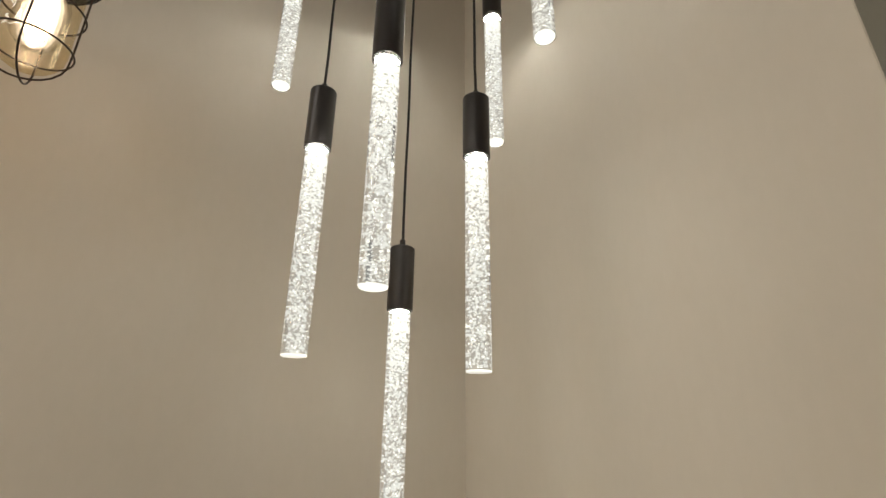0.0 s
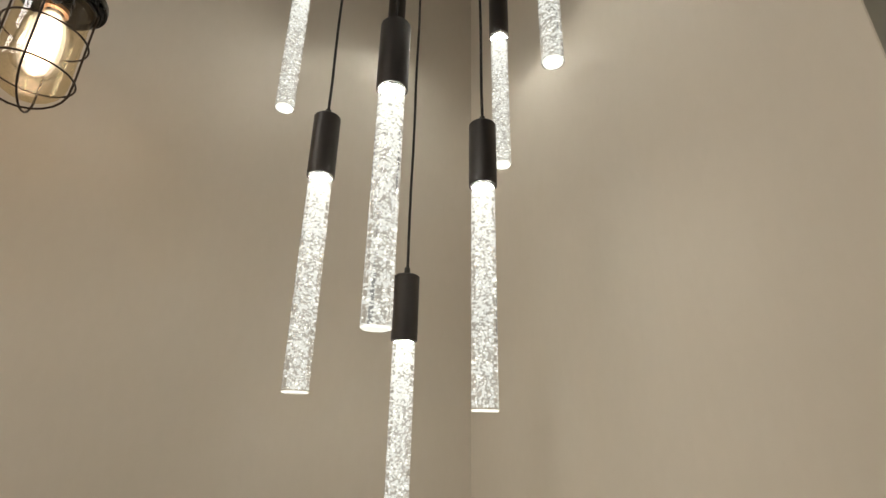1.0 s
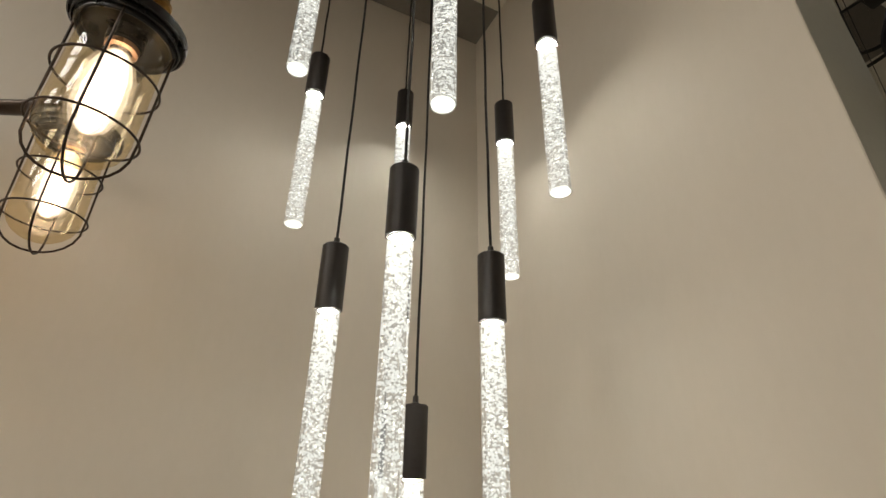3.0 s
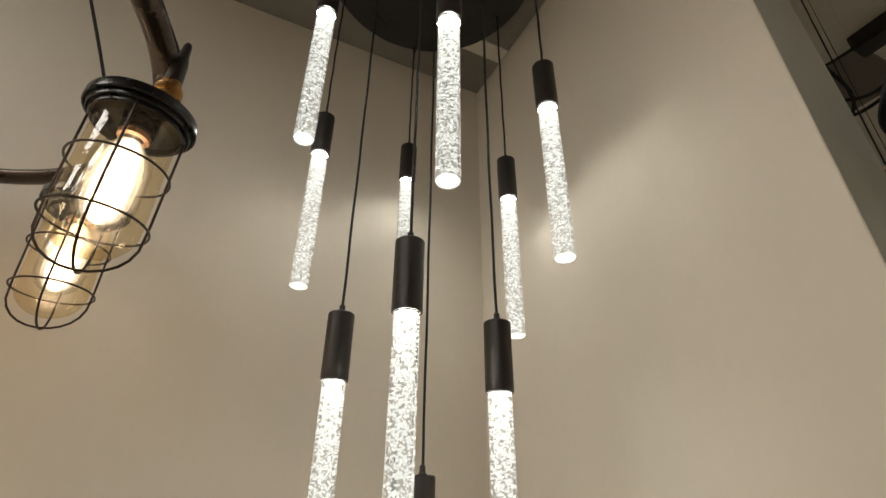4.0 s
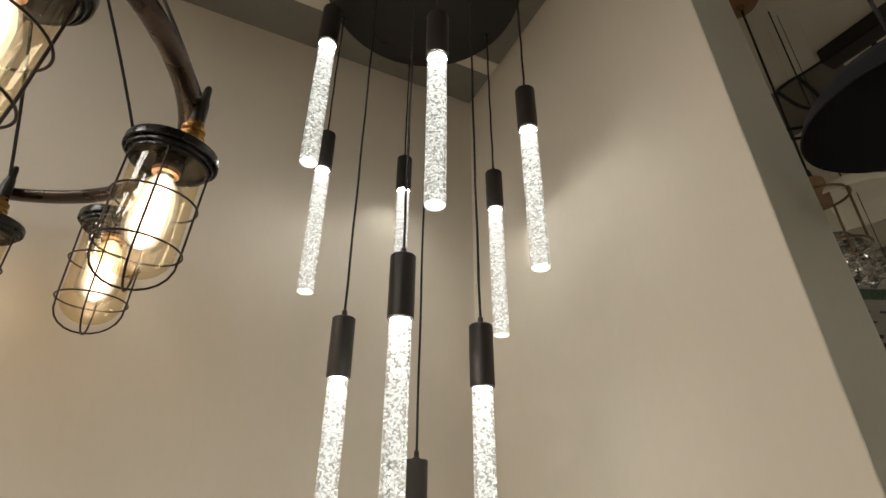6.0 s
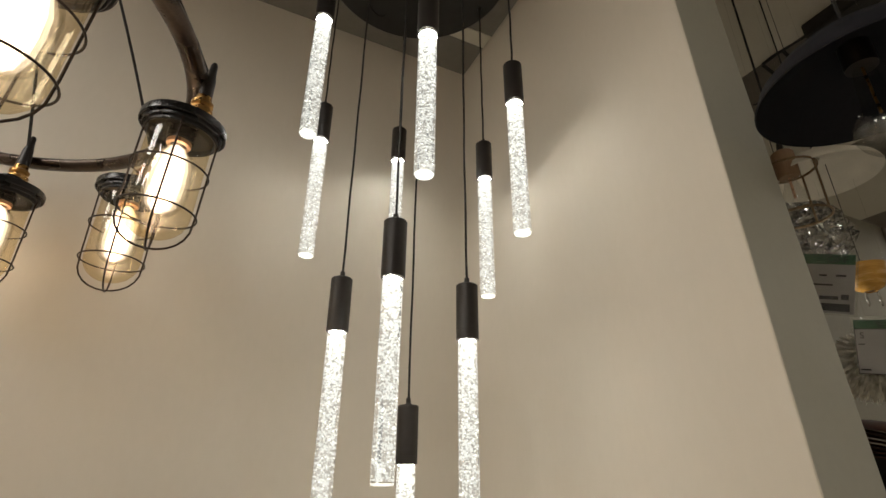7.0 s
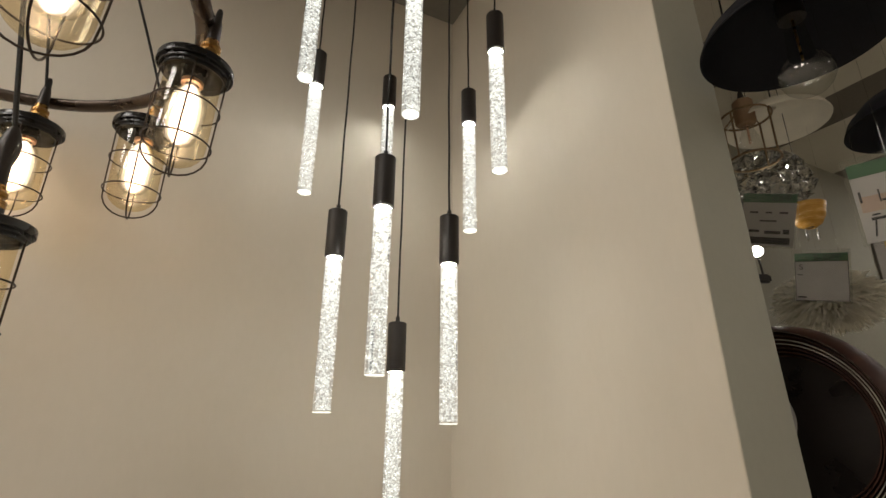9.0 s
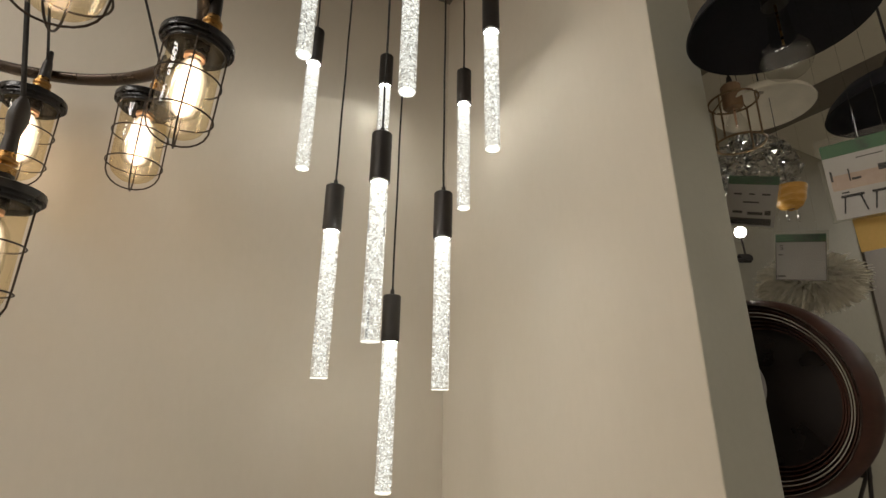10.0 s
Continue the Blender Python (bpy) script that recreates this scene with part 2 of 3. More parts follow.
def lathe(profile, n=32, closed=False, bm=None):
    """Turns a profile of (radius, height) round the z axis."""
    bm = bm or bmesh.new()
    rings = []
    for r, z in profile:
        if r < 1e-6:
            rings.append([bm.verts.new((0, 0, z))])
        else:
            rings.append([bm.verts.new((r * math.cos(2 * math.pi * k / n), r * math.sin(2 * math.pi * k / n), z)) for k in range(n)])
    pairs = list(zip(rings, rings[1:])) + ([(rings[-1], rings[0])] if closed else [])
    for a, b in pairs:
        for k in range(n):
            j = (k + 1) % n
            if len(a) == 1 and len(b) == 1:
                continue
            if len(a) == 1:
                bm.faces.new((a[0], b[k], b[j]))
            elif len(b) == 1:
                bm.faces.new((a[k], b[0], a[j]))
            else:
                bm.faces.new((a[k], b[k], b[j], a[j]))
    return bm


def tube(points, r, n=8, bm=None, loop=False, flat=1.0):
    """A round (or flattened) bar along a line of points."""
    bm = bm or bmesh.new()
    pts = [Vector(p) for p in points]
    rings, side = [], None
    for k, p in enumerate(pts):
        ahead = (pts[(k + 1) % len(pts)] - pts[k - 1]) if loop or 0 < k < len(pts) - 1 else (pts[1] - pts[0] if k == 0 else pts[-1] - pts[-2])
        ahead.normalize()
        if side is None:
            side = ahead.orthogonal().normalized() if abs(ahead.z) > 0.9 else ahead.cross(Vector((0, 0, 1))).normalized()
        side = (side - ahead * side.dot(ahead)).normalized()
        up = side.cross(ahead)
        rings.append([bm.verts.new(p + side * (r * math.cos(2 * math.pi * j / n)) + up * (r * flat * math.sin(2 * math.pi * j / n))) for j in range(n)])
    for a, b in list(zip(rings, rings[1:])) + ([(rings[-1], rings[0])] if loop else []):
        for j in range(n):
            bm.faces.new((a[j], a[(j + 1) % n], b[(j + 1) % n], b[j]))
    if not loop:
        bm.faces.new(rings[0])
        bm.faces.new(rings[-1])
    return bm


def box(size, at=(0, 0, 0), bevel=0.0, bm=None):
    bm = bm or bmesh.new()
    made = bmesh.ops.create_cube(bm, size=1.0)["verts"]
    bmesh.ops.transform(bm, matrix=Matrix.Translation(at) @ Matrix.Diagonal((*size, 1)), verts=made)
    if bevel:
        edges = list({e for v in made for e in v.link_edges})
        bmesh.ops.bevel(bm, geom=edges, offset=bevel, segments=2, affect="EDGES")
    return bm


def arc(a, b, sag, n=12, side=Vector((0, 0, 0))):
    """Points from a to b along a hanging or bowed line."""
    a, b = Vector(a), Vector(b)
    return [a.lerp(b, k / n) + (side - Vector((0, 0, sag))) * (4 * (k / n) * (1 - k / n)) for k in range(n + 1)]


# ---- the shop's walls, floor and ceiling ----
def slab(name, u0, u1, v0, v1, z0, z1, mat, label, category, bevel=0.0):
    ob = part(name, box((u1 - u0, v1 - v0, z1 - z0), (0, 0, 0), bevel), mat, smooth=bevel > 0)
    c = place((u0 + u1) / 2, (v0 + v1) / 2, (z0 + z1) / 2)
    ob.matrix_basis = Matrix.Translation(c) @ Matrix.Rotation(ROOM_TURN, 4, "Z")
    return tagged(ob, label, category, kind="structure")


slab("floor", -3.5, 4.5, -0.2, 5.2, -0.1, 0.0, FLOOR, "plain pale tiled shop floor", "floor")
slab("wall_north", -3.5, 0.0, -0.15, 0.0, 0.0, CEIL, WALL, "plain warm beige painted plaster wall", "wall")
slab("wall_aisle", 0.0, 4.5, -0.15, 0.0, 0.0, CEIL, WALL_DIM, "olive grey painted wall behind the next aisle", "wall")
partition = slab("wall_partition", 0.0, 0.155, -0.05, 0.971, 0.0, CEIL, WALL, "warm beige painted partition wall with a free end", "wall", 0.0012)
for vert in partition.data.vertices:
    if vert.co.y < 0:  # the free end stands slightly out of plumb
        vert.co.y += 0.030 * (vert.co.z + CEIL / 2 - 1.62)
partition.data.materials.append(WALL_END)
for face in partition.data.polygons:  # the free end is olive grey, its dimmer greenish light put into the colour
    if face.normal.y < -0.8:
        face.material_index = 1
slab("wall_west", -3.65, -3.5, -0.15, 5.2, 0.0, CEIL, WALL, "plain beige painted wall", "wall")
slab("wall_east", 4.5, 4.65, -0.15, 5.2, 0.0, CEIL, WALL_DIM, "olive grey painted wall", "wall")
slab("wall_south", -3.65, 4.65, 5.2, 5.35, 0.0, CEIL, WALL, "plain beige painted wall", "wall")
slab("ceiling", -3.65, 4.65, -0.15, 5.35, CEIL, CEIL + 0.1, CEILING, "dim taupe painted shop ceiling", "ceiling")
slab("ceiling_strip", -0.745, -0.352, 0.165, 0.310, CEIL - 0.006, CEIL - 0.002, CEILING_LIGHT, "wider pale strip let into the taupe ceiling", "ceiling strip")
slab("ceiling_strip", -0.350, -0.002, 0.165, 0.225, CEIL - 0.006, CEIL - 0.002, CEILING_LIGHT, "pale strip let into the taupe ceiling", "ceiling strip")
for u0, u1, v0, v1 in ((1.036, 1.365, 0.002, 0.777), (1.036, 1.365, 0.922, 3.2), (1.945, 2.245, 0.002, 3.2), (2.9, 3.2, 0.018, 3.2)):
    slab("ceiling_band", u0, u1, v0, v1, CEIL - 0.006, CEIL - 0.002, CEILING_DARK, "dark board set into the aisle ceiling", "ceiling band")
for u0, u1, v0, v1 in ((0.5, 1.034, 0.002, 3.2), (1.036, 1.365, 0.779, 0.920), (1.367, 1.943, 0.002, 3.2), (2.247, 2.898, 0.002, 3.2)):
    slab("ceiling_panel", u0, u1, v0, v1, CEIL - 0.006, CEIL - 0.002, CEILING_LIGHT, "pale board of the aisle ceiling", "ceiling panel")

# unseen light panels, added to brighten the walls and aisle from behind the camera
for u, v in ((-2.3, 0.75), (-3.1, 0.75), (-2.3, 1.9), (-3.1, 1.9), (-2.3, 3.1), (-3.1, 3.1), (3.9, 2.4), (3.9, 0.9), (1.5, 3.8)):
    fixture = thing("added_ceiling_light", place(u, v, CEIL), "unseen square ceiling panel added to fill in shop light", "ceiling light", "shop ceiling lights", ROOM_TURN)
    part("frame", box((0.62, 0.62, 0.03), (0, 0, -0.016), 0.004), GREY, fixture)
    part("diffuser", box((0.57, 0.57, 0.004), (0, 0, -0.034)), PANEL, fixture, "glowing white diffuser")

# ---- chandelier of bubble rods ----
HUB = Vector((-0.064, 0.822, CEIL))
PLATE_Z = 3.312
RODS = [
    (-0.199, 0.788, 2.125),
    (-0.061, 0.646, 2.192),
    (-0.058, 0.919, 1.869),
    (0.078, 0.783, 2.104),
    (0.130, 0.999, 2.626),
    (-0.333, 0.907, 2.710),
    (0.201, 0.748, 2.685),
    (-0.143, 1.104, 2.768),
    (-0.274, 0.663, 2.902),
    (0.003, 0.558, 2.720),
]
chandelier = thing("pendant_chandelier", HUB, "black round-plate chandelier with ten lit bubble rods", "chandelier")
r, low = 0.302, PLATE_Z - CEIL
part("ceiling_plate", lathe([(0, 0), (r - 0.004, 0), (r, -0.004), (r, low + 0.004), (r - 0.004, low), (0, low)], 72), CANOPY, chandelier, "matt black round ceiling plate")


def cap_mesh():
    bm = lathe([(0, CAP_H), (CAP_R - 0.0025, CAP_H), (CAP_R, CAP_H - 0.0025), (CAP_R, 0.001), (CAP_R - 0.001, 0), (CAP_R - 0.0026, 0), (CAP_R - 0.0026, 0.012), (0, 0.012)], 36)
    return bm


def rod_mesh():
    return lathe([(0, 0.011), (ROD_R, 0.011), (ROD_R, -ROD + 0.0016), (ROD_R - 0.0016, -ROD), (0, -ROD)], 40)


def core_mesh(radius):
    return lathe([(radius, -0.001), (radius, -ROD * 0.5), (radius, -ROD + 0.006)], 24)


def bubbles_mesh(seed, count=230):
    """Small round bubbles strewn through the rod."""
    rng = random.Random(seed)
    bm = bmesh.new()
    for _ in range(count):
        a, rr, z = rng.uniform(0, 2 * math.pi), ROD_R * 0.9 * math.sqrt(rng.random()), -rng.uniform(0.01, ROD - 0.006)
        size = rng.choice((0.0006, 0.0008, 0.0011, 0.0015))
        bmesh.ops.create_icosphere(bm, subdivisions=1, radius=size, matrix=Matrix.Translation((rr * math.cos(a), rr * math.sin(a), z)) @ Matrix.Diagonal((1, 1, rng.uniform(0.8, 1.5), 1)))
    return bm


def to_data(name, bm):
    data = bpy.data.meshes.new(name)
    bmesh.ops.recalc_face_normals(bm, faces=bm.faces)
    bm.to_mesh(data)
    bm.free()
    return data


CAP_DATA, ROD_DATA = to_data("cap", cap_mesh()), to_data("acrylic_rod", rod_mesh())
CORE_DATA, SHELL_DATA = to_data("glow_core", core_mesh(ROD_R * 0.50)), to_data("glow_shell", core_mesh(ROD_R * 0.84))
BUBBLE_DATA = [to_data("bubbles", bubbles_mesh(s)) for s in (3, 8, 21)]
END_DATA = to_data("rod_end", lathe([(0, -ROD + 0.0030), (ROD_R - 0.0022, -ROD + 0.0030), (ROD_R - 0.0022, -ROD + 0.0022), (0, -ROD + 0.0022)], 28))
LED_DATA = to_data("led", lathe([(0, -0.0012), (0.012, -0.0012), (0.012, -0.0019), (0, -0.0019)], 20))
COLLAR_DATA = to_data("collar", lathe([(0, CAP_H + 0.017), (0.0034, CAP_H + 0.017), (0.0052, CAP_H + 0.0155), (0.0056, CAP_H + 0.004), (0.0082, CAP_H + 0.003), (0.0082, CAP_H), (0, CAP_H)], 20))
for k, (x, y, z) in enumerate(RODS):
    base = Vector((x, y, z)) - HUB
    turn = k * 1.37
    cap = piece("cap", CAP_DATA, BLACK, chandelier, "satin black cylinder cap")
    cap.location = base
    cap.rotation_euler = (0, 0, turn)
    piece("collar", COLLAR_DATA, BLACK, cap)
    rod = piece("acrylic_rod", ROD_DATA, ACRYLIC, cap, "clear acrylic rod full of bubbles")
    rod.visible_shadow = False
    piece("glow_core", CORE_DATA, GLOW_CORE, cap)
    piece("glow_shell", SHELL_DATA, GLOW_SHELL, cap)
    piece("rod_end", END_DATA, TIP, cap)
    piece("led", LED_DATA, LED, cap, "small white led")
    piece("bubbles", BUBBLE_DATA[k % 3], SPECK, cap)
    rng = random.Random(40 + k)
    top = Vector((base.x, base.y, low))
    foot = base + Vector((0, 0, CAP_H + 0.015))
    bow = Vector((rng.uniform(-1, 1), rng.uniform(-1, 1), 0)) * 0.003
    part("cord", tube([p + Vector((0.0006 * math.sin(i * 1.7 + k), 0, 0)) for i, p in enumerate(arc(foot, top, 0, 16, bow))], 0.0026, 8), CORD, chandelier, "black woven cord")
    part("cord_grip", lathe([(0, low - 0.016), (0.005, low - 0.016), (0.0075, low - 0.003), (0.0075, low), (0, low)], 16), BLACK, chandelier).location = (base.x, base.y, 0)
for a, b, sag in (((-0.245, 0.965), (-0.20, 1.01), 0.022), ((-0.09, 1.095), (-0.04, 1.09), 0.02)):
    part("cord_loop", tube(arc((a[0] - HUB.x, a[1] - HUB.y, low), (b[0] - HUB.x, b[1] - HUB.y, low), sag, 10), 0.0026, 8), CORD, chandelier)

# ---- ring chandelier with caged lamps ----
MID = Vector((-0.810, 0.264, 2.494))
RING_R = 0.442
ring_lamp = thing("ring_chandelier", MID, "bronze ring chandelier with caged amber glass lamps", "chandelier")
part("ring", tube([(RING_R * math.cos(2 * math.pi * k / 96), RING_R * math.sin(2 * math.pi * k / 96), 0.014) for k in range(96)], 0.019, 14, loop=True, flat=0.68), RING, ring_lamp, "dark bronze tube ring")
CAP_LOW, CAGE_LOW, SHELL_R = -0.103, -0.313, 0.0690


def lantern_cap_mesh():
    z, R = CAP_LOW, SHELL_R
    return lathe([(0, z + 0.050), (0.019, z + 0.050), (0.021, z + 0.034), (0.040, z + 0.029), (R - 0.004, z + 0.025), (R - 0.001, z + 0.0235), (R, z + 0.021), (R, z + 0.010), (R - 0.002, z + 0.0085),
                  (R - 0.0042, z + 0.0105), (R - 0.0055, z + 0.0105), (R - 0.006, z + 0.003), (R - 0.0075, z + 0.0015), (R - 0.0095, z + 0.0040), (R - 0.0105, z + 0.0040), (R - 0.011, z - 0.003), (R - 0.013, z - 0.0045),
                  (R - 0.0155, z - 0.003), (R - 0.016, z + 0.006), (0.045, z + 0.010), (0, z + 0.012)], 56)


def jar_mesh():
    z, R, low = CAP_LOW, 0.0500, CAGE_LOW + 0.018
    prof = [(R - 0.002, z + 0.011), (R, z), (R, low + 0.045)]
    for k in range(1, 7):
        a = k / 6 * math.pi / 2
        prof.append((R * math.cos(a) if k < 6 else 0, low + 0.045 - 0.045 * math.sin(a)))
    return lathe(prof, 40)


def bulb_mesh():
    z = CAP_LOW - 0.018
    prof = [(0.012, z)] + [(0.012 + 0.024 * math.sin(min(t, 1) * math.pi / 2), z - 0.045 * t) for t in (0.35, 0.7, 1.0)]
    prof += [(0.036, z - 0.095)] + [(0.036 * math.cos(k / 5 * math.pi / 2) if k < 5 else 0, z - 0.095 - 0.040 * math.sin(k / 5 * math.pi / 2)) for k in range(1, 6)]
    return lathe(prof, 28)


def cage_wires():
    """Two crossed hoops that run down from the cap and close under the jar, and two rings round them."""
    out = []
    R = 0.0575
    for a in (0.55, 0.55 + math.pi / 2):
        d = Vector((math.cos(a), math.sin(a), 0))
        pts = [d * R + Vector((0, 0, CAP_LOW + 0.006)), d * (R - 0.001) + Vector((0, 0, CAP_LOW - 0.065)), d * (R - 0.002) + Vector((0, 0, CAGE_LOW + 0.072))]
        for k in range(1, 12):
            b = math.pi * k / 12
            pts.append(d * ((R - 0.002) * math.cos(b)) + Vector((0, 0, CAGE_LOW + 0.060 - 0.060 * math.sin(b) ** 0.8)))
        pts += [d * -(R - 0.002) + Vector((0, 0, CAGE_LOW + 0.072)), d * -(R - 0.001) + Vector((0, 0, CAP_LOW - 0.065)), d * -R + Vector((0, 0, CAP_LOW + 0.006))]
        out.append(("cage_hoop", tube(pts, 0.0017, 8)))
    for z, R2 in ((CAP_LOW - 0.071, R + 0.0018), (CAP_LOW - 0.148, R + 0.0010)):
        out.append(("cage_ring", tube([(R2 * math.cos(2 * math.pi * k / 48), R2 * math.sin(2 * math.pi * k / 48), z) for k in range(48)], 0.0016, 8, loop=True)))
    return out


LAN = {
    "lantern_cap": to_data("lantern_cap", lantern_cap_mesh()),
    "glass_jar": to_data("glass_jar", jar_mesh()),
    "bulb": to_data("bulb", bulb_mesh()),
    "socket": to_data("socket", lathe([(0, CAP_LOW + 0.012), (0.022, CAP_LOW + 0.012), (0.022, CAP_LOW - 0.010), (0.0185, CAP_LOW - 0.013), (0.0185, CAP_LOW - 0.018), (0, CAP_LOW - 0.018)], 28)),
    "socket_ring": to_data("socket_ring", lathe([(0.0195, CAP_LOW - 0.012), (0.0195, CAP_LOW - 0.0195), (0.013, CAP_LOW - 0.0205), (0.013, CAP_LOW - 0.012)], 28, closed=True)),
    "ferrule": to_data("ferrule", lathe([(0, -0.014), (0.013, -0.014), (0.014, -0.024), (0.0185, -0.027), (0.0185, -0.033), (0.014, -0.036), (0.014, -0.039), (0.020, -0.042), (0.020, -0.054), (0, -0.054)], 24)),
    "elbow": to_data("elbow", lathe([(0, 0.066), (0.004, 0.066), (0.0062, 0.060), (0.0075, 0.040), (0.0105, 0.026), (0.0125, -0.012), (0.0130, -0.024), (0, -0.024)], 18)),
}
LIT = [(to_data("lit_heart", lathe([(r * share, CAP_LOW - z) for r, z in ((0.006, 0.021), (0.014, 0.026), (0.023, 0.040), (0.030, 0.060), (0.0325, 0.088), (0.0315, 0.116), (0.025, 0.136), (0.012, 0.146), (0, 0.148))], 32)), mat) for share, mat in HEART]
CAGE = [(n, to_data(n, b)) for n, b in cage_wires()]
filament_bm = bmesh.new()
for k in range(6):
    a = k * math.pi / 3
    tube([(0.011 * math.cos(a), 0.011 * math.sin(a), CAP_LOW - 0.045), (0.018 * math.cos(a + 0.3), 0.018 * math.sin(a + 0.3), CAP_LOW - 0.122)], 0.0007, 6, bm=filament_bm)
LAN["filaments"] = to_data("filaments", filament_bm)


def lantern(parent, at, out=(0, 0, 0), lit=True):
    cap = piece("lantern_cap", LAN["lantern_cap"], RUBBER, parent, "stepped black iron cap")
    cap.location = at
    for n, mat, label in (("ferrule", BRASS, "aged brass ferrule"), ("elbow", BLACK, "")):
        piece(n, LAN[n], mat, cap, label).location = out
    piece("socket", LAN["socket"], RUBBER, cap)
    piece("socket_ring", LAN["socket_ring"], COPPER, cap, "copper-coloured socket ring")
    piece("glass_jar", LAN["glass_jar"], JAR, cap, "clear amber-tinted glass jar")
    piece("bulb", LAN["bulb"], CLEAR, cap, "clear filament bulb")
    piece("filaments", LAN["filaments"], FILAMENT if lit else COPPER, cap, "glowing filaments")
    if lit:
        for data, mat in LIT:
            piece("lit_heart", data, mat, cap)
    for n, data in CAGE:
        piece(n, data, WIRE, cap)
    return cap


TOP = Vector((0, 0, CEIL - MID.z))
SPOTS = {0: (-0.400, 0.441, -0.011, 0.05), 1: (-0.646, 0.664, 0.0, 0.0), 2: (-0.916, 0.641, -0.003, 0.0), 7: (-0.382, 0.129, -0.010, 0.07)}  # place, drop and lean
for k in range(8):
    a = radians(24.0 + 46 * k)
    d = Vector((math.cos(a), math.sin(a), 0))
    at = d * 0.430
    drop, lean = 0.0, 0.0
    if k in SPOTS:
        at = Vector((SPOTS[k][0] - MID.x, SPOTS[k][1] - MID.y, 0))
        drop, lean = SPOTS[k][2:]
        d = at.normalized()
        a = math.atan2(d.y, d.x)
    lantern(ring_lamp, at + Vector((0, 0, drop)), d * 0.016).rotation_euler = (0, lean, 0)
    pts = arc(at + d * 0.016 + Vector((0, 0, 0.02)), TOP * 0.86 + d * 0.03, 0.0, 14, d * 0.022)
    part("cord", tube(pts, 0.0032, 8), CORD, ring_lamp, "black cord up to the ceiling hub")
part("hub", lathe([(0, TOP.z), (0.075, TOP.z), (0.078, TOP.z - 0.004), (0.078, TOP.z - 0.022), (0.05, TOP.z - 0.034), (0.036, TOP.z - 0.13), (0, TOP.z - 0.13)], 36), RING, ring_lamp, "bronze ceiling hub")
low_at = Vector((-0.647, 0.363, 2.127)) - MID
lantern(ring_lamp, low_at)
grip = part("cord_grip", lathe([(0, 0.095), (0.006, 0.094), (0.011, 0.082), (0.016, 0.064), (0.016, 0.048), (0.011, 0.024), (0.010, 0.0), (0, 0.0)], 24), BLACK, ring_lamp, "bulbous black cord grip")
grip.location = low_at
part("cord", tube(arc(low_at + Vector((0, 0, 0.085)), TOP * 0.93, 0.0, 8), 0.0042, 8), CORD, ring_lamp, "black cord")

# ---- things in the next aisle ----
def on_ray(way, far):
    """A place that lies that far from the last standpoint."""
    return Vector((0.121, -0.368, 1.723)) + Vector(way) * far


def dome_lamp(at, radius, height, label, bulb_drop, bulb_r):
    lamp = thing("dome_pendant", at, label, "pendant lamp", "black dome pendants")
    prof = [(0.020, height), (radius * 0.42, height * 0.93), (radius * 0.74, height * 0.68), (radius * 0.93, height * 0.30), (radius, 0.0)]
    inner = [(rr - 0.002, zz - 0.0015) for rr, zz in reversed(prof)]
    part("shade", lathe(prof + inner, 64, closed=True), SHADE, lamp, "glossy black metal dome")
    part("lamp_holder", lathe([(0, height + 0.05), (0.012, height + 0.05), (0.022, height + 0.03), (0.022, height - 0.045), (0, height - 0.045)], 24), BLACK, lamp)
    glass_prof = [(0.013, height - 0.046), (0.016, height - 0.065)]
    top = height - 0.075
    mid = -bulb_drop
    for k in range(9):
        a = math.pi * (0.16 + 0.84 * k / 8)
        glass_prof.append((bulb_r * math.sin(a) if k < 8 else 0, mid + bulb_r * math.cos(a)))
    part("bulb", lathe(glass_prof, 32), CLEAR, lamp, "large unlit clear glass bulb")
    part("filament_stem", tube([(0, 0, height - 0.046), (0, 0, mid + bulb_r * 0.7)], 0.002, 8), BRASS, lamp)
    part("cord", tube([(0, 0, height + 0.048), (0, 0, CEIL - at.z)], 0.0028, 8), CORD, lamp)
    part("ceiling_rose", lathe([(0, CEIL - at.z), (0.05, CEIL - at.z), (0.05, CEIL - at.z - 0.02), (0, CEIL - at.z - 0.02)], 28), BLACK, lamp)
    return lamp


dome_lamp(Vector((0.707, 0.403, 2.403)), 0.155, 0.085, "glossy black dome pendant with a large unlit clear bulb", 0.077, 0.042)
dome_lamp(Vector((1.160, 0.673, 2.404)), 0.152, 0.085, "glossy black dome pendant hanging in the aisle", 0.045, 0.045)

# drum frame of brass wire under a wooden holder
at = on_ray((0.4580, 0.7405, 0.4915), 1.78)
drum = thing("wire_frame_pendant", at, "brass wire drum pendant with a turned wooden lamp holder", "pendant lamp")
up = (CEIL - at.z) / 0.76
drum.scale = (0.76, 0.76, 0.76)
for z in (0.0, -0.185):
    part("frame_ring", tube([(0.087 * math.cos(2 * math.pi * k / 56), 0.087 * math.sin(2 * math.pi * k / 56), z) for k in range(56)], 0.0042, 8, loop=True), BRONZE, drum)
for k in range(4):
    a = k * math.pi / 2 + 0.5
    part("frame_bar", tube([(0.087 * math.cos(a), 0.087 * math.sin(a), 0), (0.087 * math.cos(a), 0.087 * math.sin(a), -0.185)], 0.0036, 8), BRONZE, drum)
    part("frame_spoke", tube([(0.087 * math.cos(a), 0.087 * math.sin(a), 0), (0.02 * math.cos(a), 0.02 * math.sin(a), 0.045)], 0.003, 6), BRONZE, drum)
part("lamp_holder", lathe([(0, 0.075), (0.030, 0.075), (0.036, 0.068), (0.036, -0.022), (0.030, -0.03), (0, -0.03)], 32), WOOD, drum, "pale turned wooden lamp holder")
